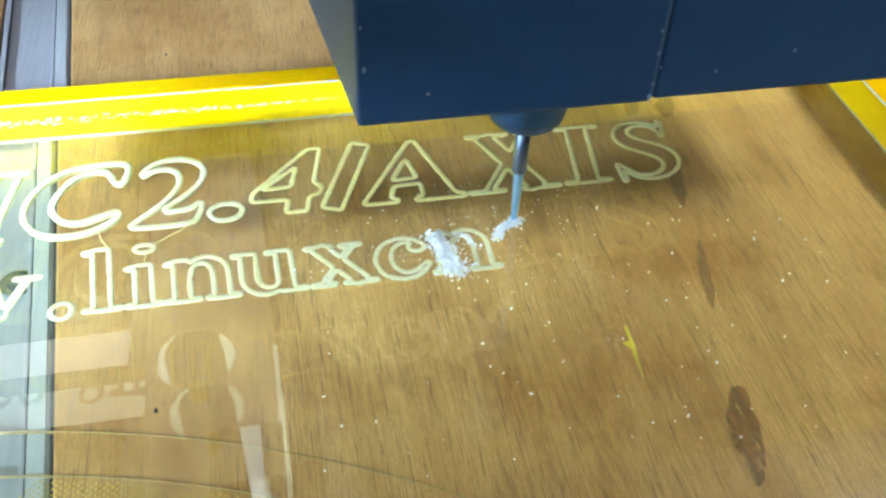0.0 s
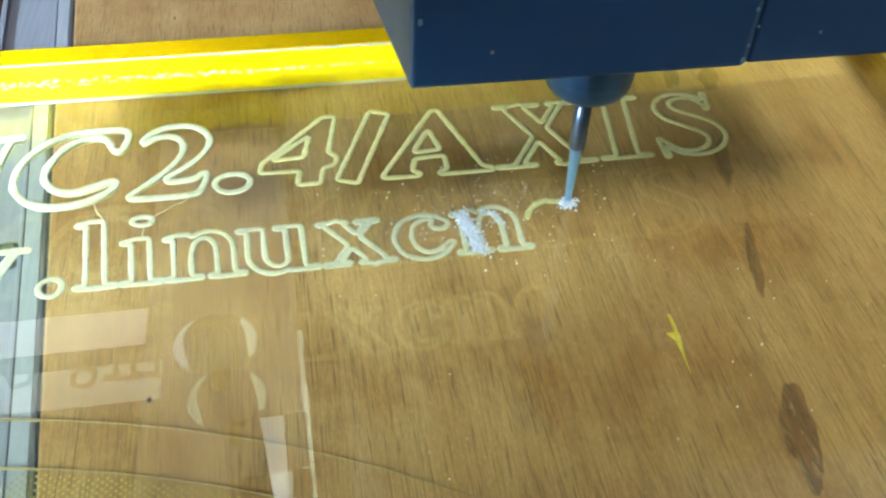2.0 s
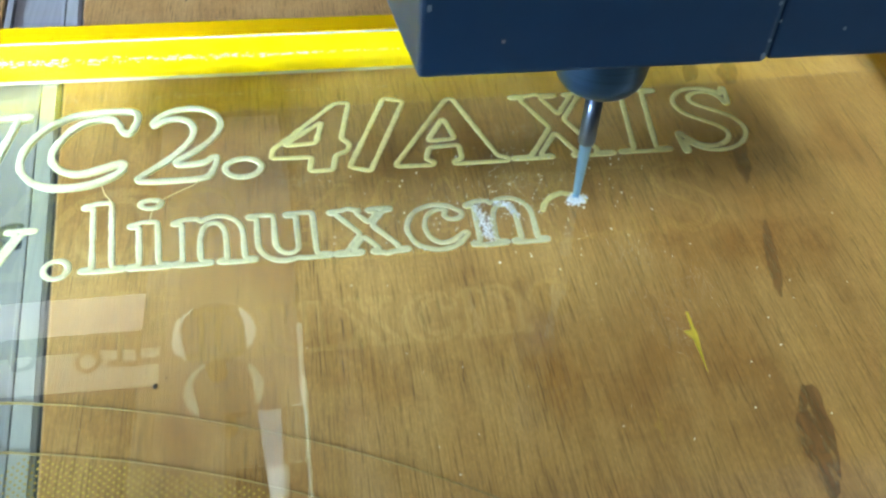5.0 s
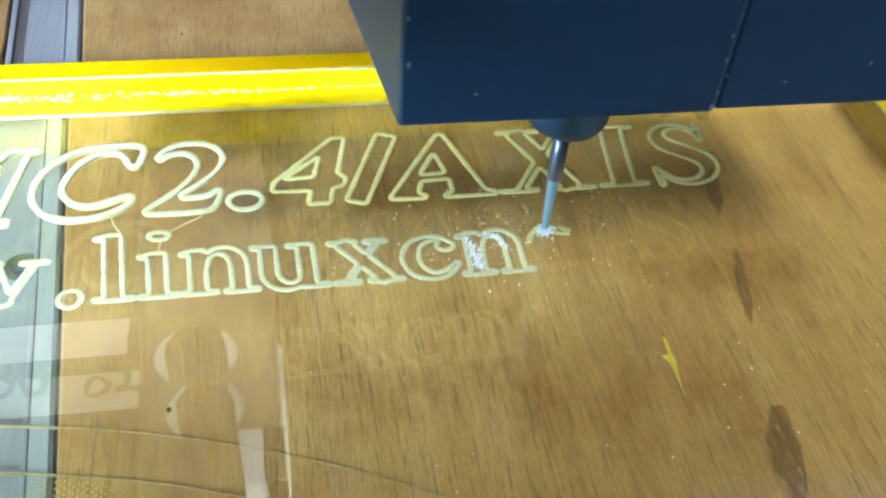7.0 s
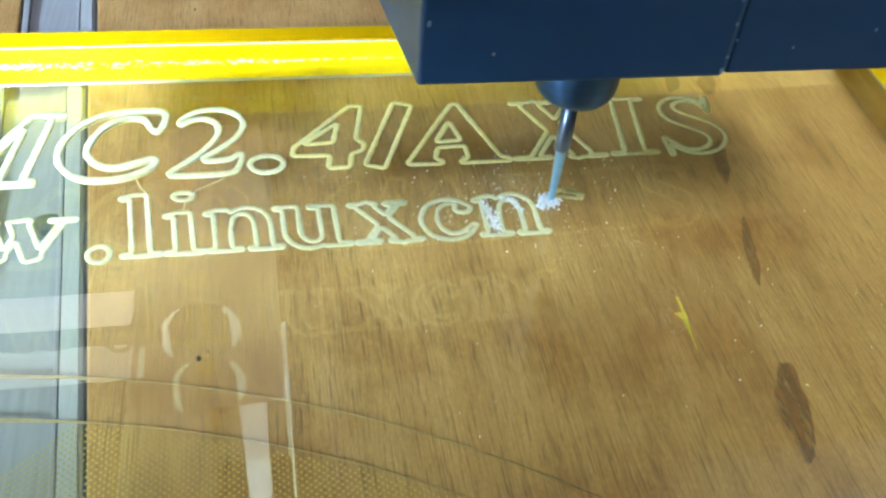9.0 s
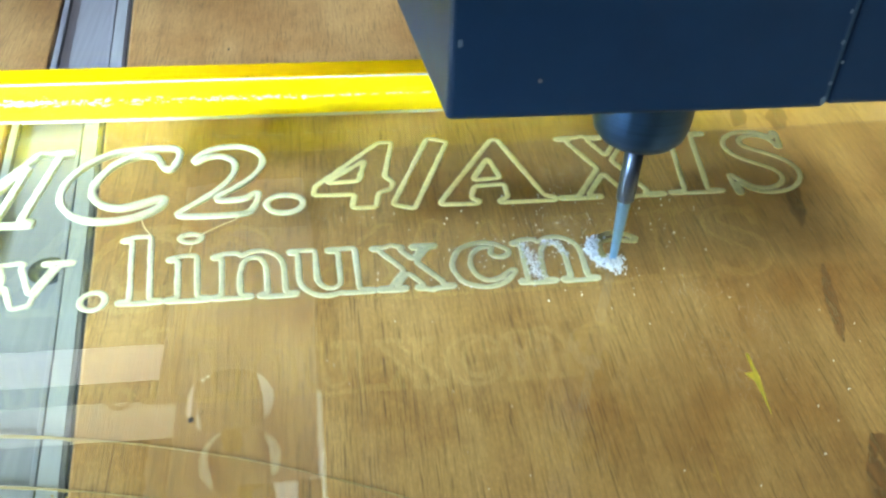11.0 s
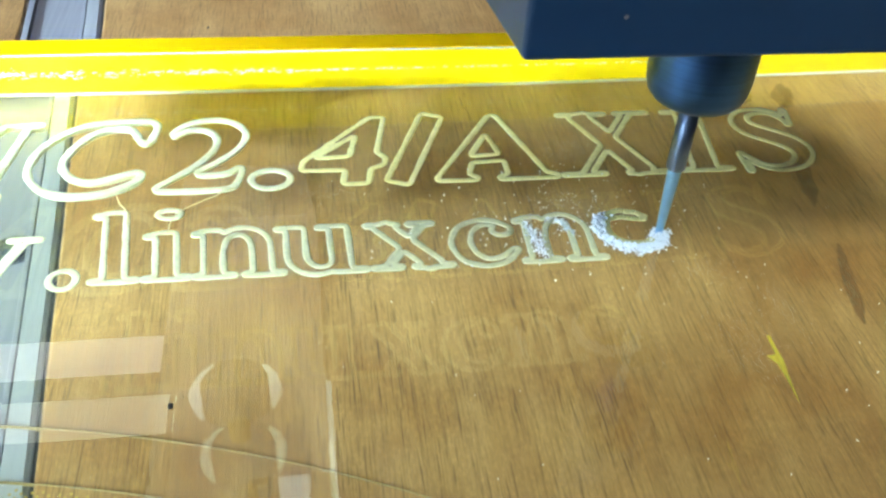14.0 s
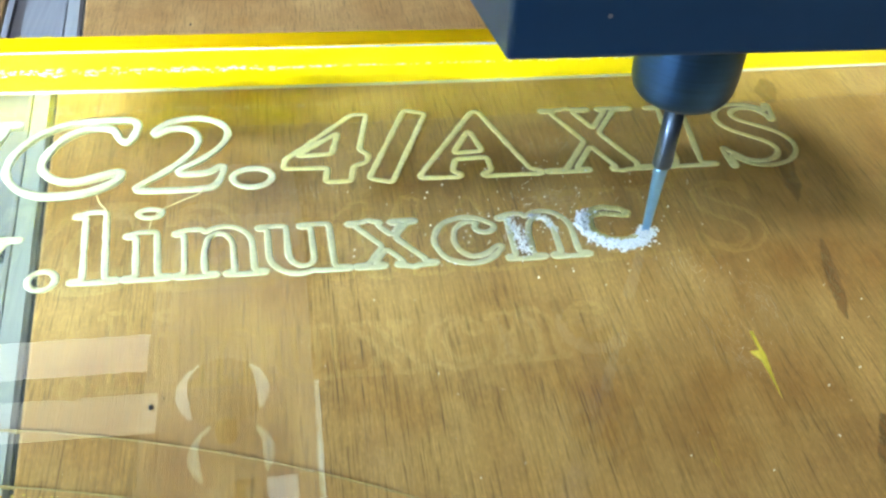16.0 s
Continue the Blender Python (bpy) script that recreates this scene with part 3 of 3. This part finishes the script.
for k in range(4):
    bm.faces.new((low[k], low[(k + 1) % 4], high[(k + 1) % 4], high[k]))
bmesh.ops.bevel(bm, geom=bm.edges[:], offset=0.06 * CM, segments=3, affect="EDGES", profile=0.5)
part("housing", bm, NAVY, head)
part("side_housing", block(JOINT + 0.03, HY + 0.03, HZ + 0.02, 9.5, -0.2, 16, bevel=0.06, seg=3), NAVY, head)
part("seam", block(JOINT - 0.005, HY + 0.05, HZ + 0.06, JOINT + 0.035, 4.4, 15.9), NAVY_EDGE, head, "scuffed seam")
part("screw", lathe([(0, 0), (0.024, 0), (0.032, -0.012), (0.032, -0.1)], 16), ALU, head).matrix_basis = pose((HX + 0.95) * CM, (HY - 0.001) * CM, (HZ + 0.45) * CM, 90, 0, 0)
part("collet_nut", lathe([(0.0, 2.46), (0.38, 2.46), (0.50, 2.475), (0.60, 2.53), (0.67, 2.62), (0.705, 2.74), (0.72, 2.90), (0.72, 4.4), (0.69, 4.45), (0.69, 4.8), (0, 4.8)], 72), DARKSTEEL, head, "blue-black steel collet nut, tinted for cool light", smooth=True)
part("nut_rim", lathe([(0.15, 2.43), (0.43, 2.43), (0.475, 2.455), (0.475, 2.50), (0.15, 2.50)], 64), STEEL, head, "bare steel rim of the nut", smooth=True)
cutter = part("cutter", lathe([(0.0, -0.05), (0.045, -0.05), (0.06, 0.10), (0.08, 0.60), (0.102, 1.22), (0.106, 1.30), (0.0, 1.30)], 32), CARBIDE, head, "tapered carbide engraving point", smooth=True)
part("shank", lathe([(0.10, 1.28), (0.135, 1.30), (0.142, 1.34), (0.142, 2.44), (0.0, 2.44)], 32), SHANK, cutter, "dark steel shank", smooth=True)

# worn specks of paint along the seam and the lower edge
for k, (x, up, r) in enumerate(((JOINT - 0.05, 0.10, 0.035), (JOINT - 0.03, 0.32, 0.020), (JOINT + 0.05, 0.55, 0.016), (JOINT - 0.04, 0.80, 0.022), (JOINT - 0.06, 1.15, 0.018), (JOINT + 0.9, 0.42, 0.020), (2.9, 0.66, 0.022), (HX + 0.10, 0.9, 0.030), (HX + 0.07, 1.5, 0.022))):
    bm = bmesh.new()
    bmesh.ops.create_icosphere(bm, subdivisions=2, radius=r * CM, matrix=Matrix.Translation(Vector((x, HY + (0.03 if x > JOINT else 0.0), HZ + up)) * CM) @ Matrix.Diagonal((1.0, 0.15, 1.5, 1)))
    for v in bm.verts:
        v.co += Vector((noise.noise(v.co * 5000), 0, noise.noise(v.co * 5000 + Vector((k, 2, 0))))) * r * CM * 0.6
    part("paint_chip", bm, WORN_PAINT, head, "pale worn fleck in the paint" if k == 0 else "")
# the lamp's unseen sleeve, added under the housing, aims light at the cutter's point
AIM = Vector((-0.97, -1.03, HZ - 0.06)) * CM
led_sleeve = part("led_sleeve", lathe([(0.10, 0.0), (0.10, -0.42), (0.125, -0.42), (0.125, 0.03), (0.0, 0.03), (0.0, 0.0), (0.10, 0.0)], 32), RUBBER, head, "unseen black sleeve added to narrow the lamp's light", smooth=True)
led_sleeve.matrix_basis = Matrix.Translation(AIM) @ AIM.to_track_quat("Z", "Y").to_matrix().to_4x4()
part("led", lathe([(0.0, -0.03), (0.05, -0.026), (0.08, -0.012), (0.085, -0.003), (0.0, -0.003)], 24), LED, led_sleeve, "blue-white lamp lens", smooth=True)

# plate and bearing beside the housing, seen only mirrored in the sheet
bracket = tagged(empty("side_bracket"), "lilac bracket plate with a bearing ring, made milky to mirror brighter, beside the head", "bracket")


def pierced_plate(x0, y0, x1, y1, z0, z1, cx, cy, r, n=48):
    """A plate with a round hole, in centimetres."""
    bm = bmesh.new()
    inner, outer = [], []
    for k in range(n):
        a = 2 * math.pi * (k + 0.5) / n
        ux, uy = math.cos(a), math.sin(a)
        reach = min((x1 - cx) / ux if ux > 0 else (x0 - cx) / ux, (y1 - cy) / uy if uy > 0 else (y0 - cy) / uy)
        inner.append((cx + r * ux, cy + r * uy))
        outer.append((cx + reach * ux, cy + reach * uy))
    layers = [[[bm.verts.new((x * CM, y * CM, z * CM)) for x, y in ring] for ring in (inner, outer)] for z in (z0, z1)]
    for k in range(n):
        m = (k + 1) % n
        (a, b), (c, d) = layers
        bm.faces.new((a[k], b[k], b[m], a[m]))
        bm.faces.new((c[m], d[m], d[k], c[k]))
        bm.faces.new((a[m], c[m], c[k], a[k]))
        bm.faces.new((b[k], d[k], d[m], b[m]))
    bmesh.ops.recalc_face_normals(bm, faces=bm.faces)
    return bm


part("plate", pierced_plate(-9.1, 2.1, -5.15, 14.0, 8.0, 8.08, -7.3, 4.65, 1.10), LILAC, bracket)
part("arm", block(-9.1, -4.0, 8.0, -6.98, 2.09, 8.3, bevel=0.03), LILAC, bracket)
# Guard, bridge, rib and cover are added to block light mirrored in the sheet.
part("guard", block(-5.62, -4.0, 8.0, -5.07, 2.09, 8.3, bevel=0.03), NAVY, bracket, "navy strip added to narrow a mirrored gap")
part("shaft", lathe([(0, 7.7), (0.74, 7.7), (0.80, 7.8), (0.80, 20), (0, 20)], 48, -7.3, 4.65), NAVY, bracket, "dark round shaft", smooth=True)
part("bridge", block(-5.3, 5.2, 8.1, -4.9, 14, 8.5), NAVY, bracket, "navy block added to cap a bright mirrored line")
part("rib", block(-7.85, 4.25, 8.1, -6.75, 7.5, 9.0), DARKSTEEL, bracket, "dark block added to close the mirrored ring")
part("screw", lathe([(0, 7.55), (0.16, 7.55), (0.24, 7.62), (0.24, 8.0)], 24, -7.15, 3.25), MILKY_BRASS, bracket, "brass-coloured screw head, made milky to mirror brighter", smooth=True)
part("cover", block(-5.02, -4.0, 8.0, -5.0 + 0.9, 14.0, 8.6, bevel=0.05), NAVY, bracket, "navy block added to darken the mirror image")


# Unseen bars added to leave dark and bright bands mirrored in the sheet.
gantry = tagged(empty("gantry"), "unseen dark steel bars added to band the mirrored light", "gantry")
for y0, y1 in ((-6.0, 5.95), (7.7, 14.3)):
    part("cross_bar", block(-16, y0, 8.1, -0.65, y1, 8.6, bevel=0.02), DARKSTEEL, gantry)


# ---- swarf ----
def chips(name, count, where, size):
    """Many small curled chips; where(k) gives the centimetre place of each."""
    bm = bmesh.new()
    for k in range(count):
        x, y, z = where(k)
        s = size * random.uniform(0.5, 1.4)
        base = Vector((x, y, z + s * 0.3)) * CM
        turn = Euler((random.uniform(0, 6.28), random.uniform(0, 6.28), random.uniform(0, 6.28))).to_matrix()
        vs = [bm.verts.new(base + turn @ (Vector(v) * s * CM)) for v in ((-0.5, -0.3, 0), (0.5, -0.25, 0.1), (0.35, 0.4, 0.05), (-0.4, 0.3, 0.2), (0, 0, 0.35))]
        for f in ((0, 1, 4), (1, 2, 4), (2, 3, 4), (3, 0, 4), (3, 2, 1, 0)):
            bm.faces.new([vs[i] for i in f])
    return part(name, bm, SWARF)


def along(points, spread, height):
    p = np.array(points)
    d = np.r_[0, np.cumsum(np.hypot(*np.diff(p, axis=0).T))]

    def where(k):
        s = random.uniform(0, d[-1])
        g = random.gauss(0, spread)
        return (np.interp(s, d, p[:, 0]) + random.gauss(0, spread), np.interp(s, d, p[:, 1]) + g, max(0.0, random.uniform(0, height) * math.exp(-(g / spread) ** 2 / 2)))
    return where


def stuff(ob, label):
    return tagged(ob, label, "swarf", kind="stuff")


loose_pile = stuff(chips("chip_pile", 600, along([(6.36, 0.98), (6.50, 0.6), (6.58, 0.05), (6.75, -0.02)], 0.12, 0.14), 0.06), "loose white heap of acrylic chips over a cut letter")
n_pile = stuff(chips("chip_pile", 800, along([(6.40, 0.96), (6.50, 0.6), (6.58, 0.10), (6.64, 0.0)], 0.065, 0.08), 0.05), "white heap of acrylic chips filling a cut letter")
top_pile = stuff(chips("chip_pile", 420, along([(7.58, 0.74), (7.66, 0.92), (7.82, 1.06), (8.0, 1.14)], 0.05, 0.08), 0.05), "white acrylic chips heaped along the fresh cut")
stuff(chips("chip_dust", 330, along([(6.42, 0.95), (6.50, 0.5), (6.56, 0.1)], 0.05, 0.02), 0.035), "white chips left inside the cut letters")
stuff(chips("chip_dust", 180, along([(6.75, 1.0), (6.98, 0.95), (7.10, 0.6)], 0.04, 0.02), 0.035), "white chips left inside the cut letters")
outer = [(7.66, 0.98), (7.56, 0.80), (7.52, 0.60), (7.58, 0.40), (7.72, 0.24), (7.90, 0.16), (8.12, 0.13), (8.35, 0.18), (8.50, 0.28)]
rim_piles = []
for t0, a, b in ((8.2, 0, 2), (9.4, 1, 3), (10.2, 3, 5), (11.0, 4, 6), (11.9, 5, 7), (13.0, 6, 8)):
    rim_piles.append((t0, stuff(chips("chip_pile", 170, along(outer[a:b + 1], 0.05, 0.08), 0.055), "white acrylic chips heaped along the fresh cut")))
tip_ball = stuff(chips("chip_ball", 260, lambda k: (random.gauss(0, 0.07), random.gauss(-0.02, 0.06), abs(random.gauss(0, 0.06))), 0.05), "small clump of white chips at the cutter's point")


def scattered(k):
    if k % 5:
        return (random.gauss(7.0, 1.2), random.gauss(1.2, 0.7), 0)
    return (random.uniform(2.5, 13), random.uniform(-4.5, 1.0), 0)


stuff(chips("chip_dust", 260, scattered, 0.027), "stray white chips scattered on the sheet")
for x, y, sx, sy, n in ((9.73, -1.18, 0.12, 0.28, 260), (8.84, -0.40, 0.24, 0.18, 220), (8.96, -2.19, 0.15, 0.28, 240), (7.57, 2.96, 0.26, 0.17, 380), (3.35, 1.97, 0.30, 0.16, 240), (9.1, -1.6, 0.45, 0.45, 260), (7.15, 1.45, 0.26, 0.16, 360)):
    stuff(chips("dust_smudge", n, lambda k: (random.gauss(x, sx), random.gauss(y, sy), 0), 0.0065), "faint whitish smudge of dust on the sheet")
blown_chips = stuff(chips("chip_dust", 75, lambda k: (random.uniform(3.5, 14.0), random.uniform(-4.6, 1.4), 0), 0.05), "bright loose chips strewn over the sheet before they blow away")
sliver = bmesh.new()
vs = [sliver.verts.new((((x - 9.23) * 1.15 + 9.23) * CM, y * CM, z * CM)) for x, y, z in ((9.26, -1.84, 0.01), (9.29, -1.86, 0.03), (9.275, -2.15, 0.04), (9.28, -2.32, 0.04), (9.235, -2.60, 0.05), (9.20, -3.05, 0.01), (9.205, -2.65, 0.02), (9.20, -2.38, 0.02), (9.12, -2.22, 0.02), (9.225, -2.22, 0.04))]
sliver.faces.new(vs)
bmesh.ops.solidify(sliver, geom=sliver.faces[:], thickness=0.0002)
tagged(part("plastic_sliver", sliver, duller(plain("pale_yellow_plastic", (1.0, 0.88, 0.16), 0.5, grain=0.3, scale=900.0), 0.2)), "thin yellow plastic sliver lying on the sheet", "sliver")


# ---- arcs and dots under the sheet ----
def arc(radius, a0, a1, n=90):
    return np.array([(-3.76 + radius * math.cos(radians(a0 + (a1 - a0) * k / n)), -20.61 + radius * math.sin(radians(a0 + (a1 - a0) * k / n))) for k in range(n + 1)])


GOLD = frosted("amber_line", (0.25, 0.175, 0.065))
for radius in (19.30, 18.44):
    ring = part("ring_line", sweep(bmesh.new(), arc(radius, 50, 102), 0.0032, closed=False), GOLD, sheet, "faint amber arc")
    ring.matrix_basis = pose(0, 0, -DEPTH * CM)
AMBER = plain("amber_dots", (0.44, 0.30, 0.05), 0.4, grain=0.3)
bm = bmesh.new()
for i in range(-10, 110):
    for j in range(-40, 80):
        x, y = -3.0 + 0.068 * (i + j), -5.6 + 0.058 * (j - i)
        if -3.0 < x < 7.0 and -7.0 < y and math.hypot(x + 3.76, y + 20.61) < 18.35:
            ring6 = [bm.verts.new(((x + 0.021 * math.cos(a)) * CM, (y + 0.021 * math.sin(a)) * CM, (-DEPTH - 0.012) * CM)) for a in (0, 1.05, 2.09, 3.14, 4.19, 5.24)]
            bm.faces.new(ring6)
tagged(part("dot_screen", bm, AMBER, sheet), "fine amber dot screen under the sheet", kind="stuff")


PALE_THREAD = plain("pale_gold_thread", (0.80, 0.68, 0.38), 0.4, grain=0.3)


def thread(points):
    cu = bpy.data.curves.new("thread", "CURVE")
    cu.dimensions, cu.bevel_depth, cu.bevel_resolution = "3D", 0.00009, 1
    sp = cu.splines.new("BEZIER")
    sp.bezier_points.add(len(points) - 1)
    for bp, (x, y, z) in zip(sp.bezier_points, points):
        bp.co = (x * CM, y * CM, z * CM)
        bp.handle_left_type = bp.handle_right_type = "AUTO"
    cu.materials.append(PALE_THREAD)
    return tagged(new("thread", cu), "fine curled plastic thread lying on the sheet", "thread")


thread([(0.10, 2.05, 0.03), (0.18, 1.80, 0.06), (0.32, 1.55, 0.05), (0.35, 1.25, 0.02)])
thread([(1.72, 2.18, 0.03), (1.70, 1.95, 0.07), (1.40, 1.75, 0.06), (1.05, 1.45, 0.05), (0.95, 1.0, 0.03)])


def motions():
    def at(t, x, y):
        return (t, pose(x * CM, y * CM, 0))
    rows = [at(*r) for r in TOOL]
    walk(head, rows)
    walk(bracket, rows)
    walk(tip_ball, rows)
    down = pose(0, 0, -0.036)
    flat = pose(0, 0, 0)
    for t0, t1, ob in SEGMENTS:
        t = (t0 + t1) / 2
        walk(ob, [(0.0, down), (t - 0.05, down), (t, flat), (16.0, flat)])
    for t0, ob in rim_piles:
        walk(ob, [(0.0, down), (t0, down), (t0 + 0.4, flat), (16.0, flat)])
    for ob, t in ((loose_pile, 1.1), (n_pile, 2.2), (top_pile, 1.75), (blown_chips, 1.3)):
        landed = pose(-0.3, 0.2, -0.0206, 0, 0, 60)
        walk(ob, [(0.0, flat), (t, flat), (t + 0.12, pose(-0.04, 0.03, 0.03, 10, 20, 20)), (t + 0.4, landed), (16.0, landed)])


motions()
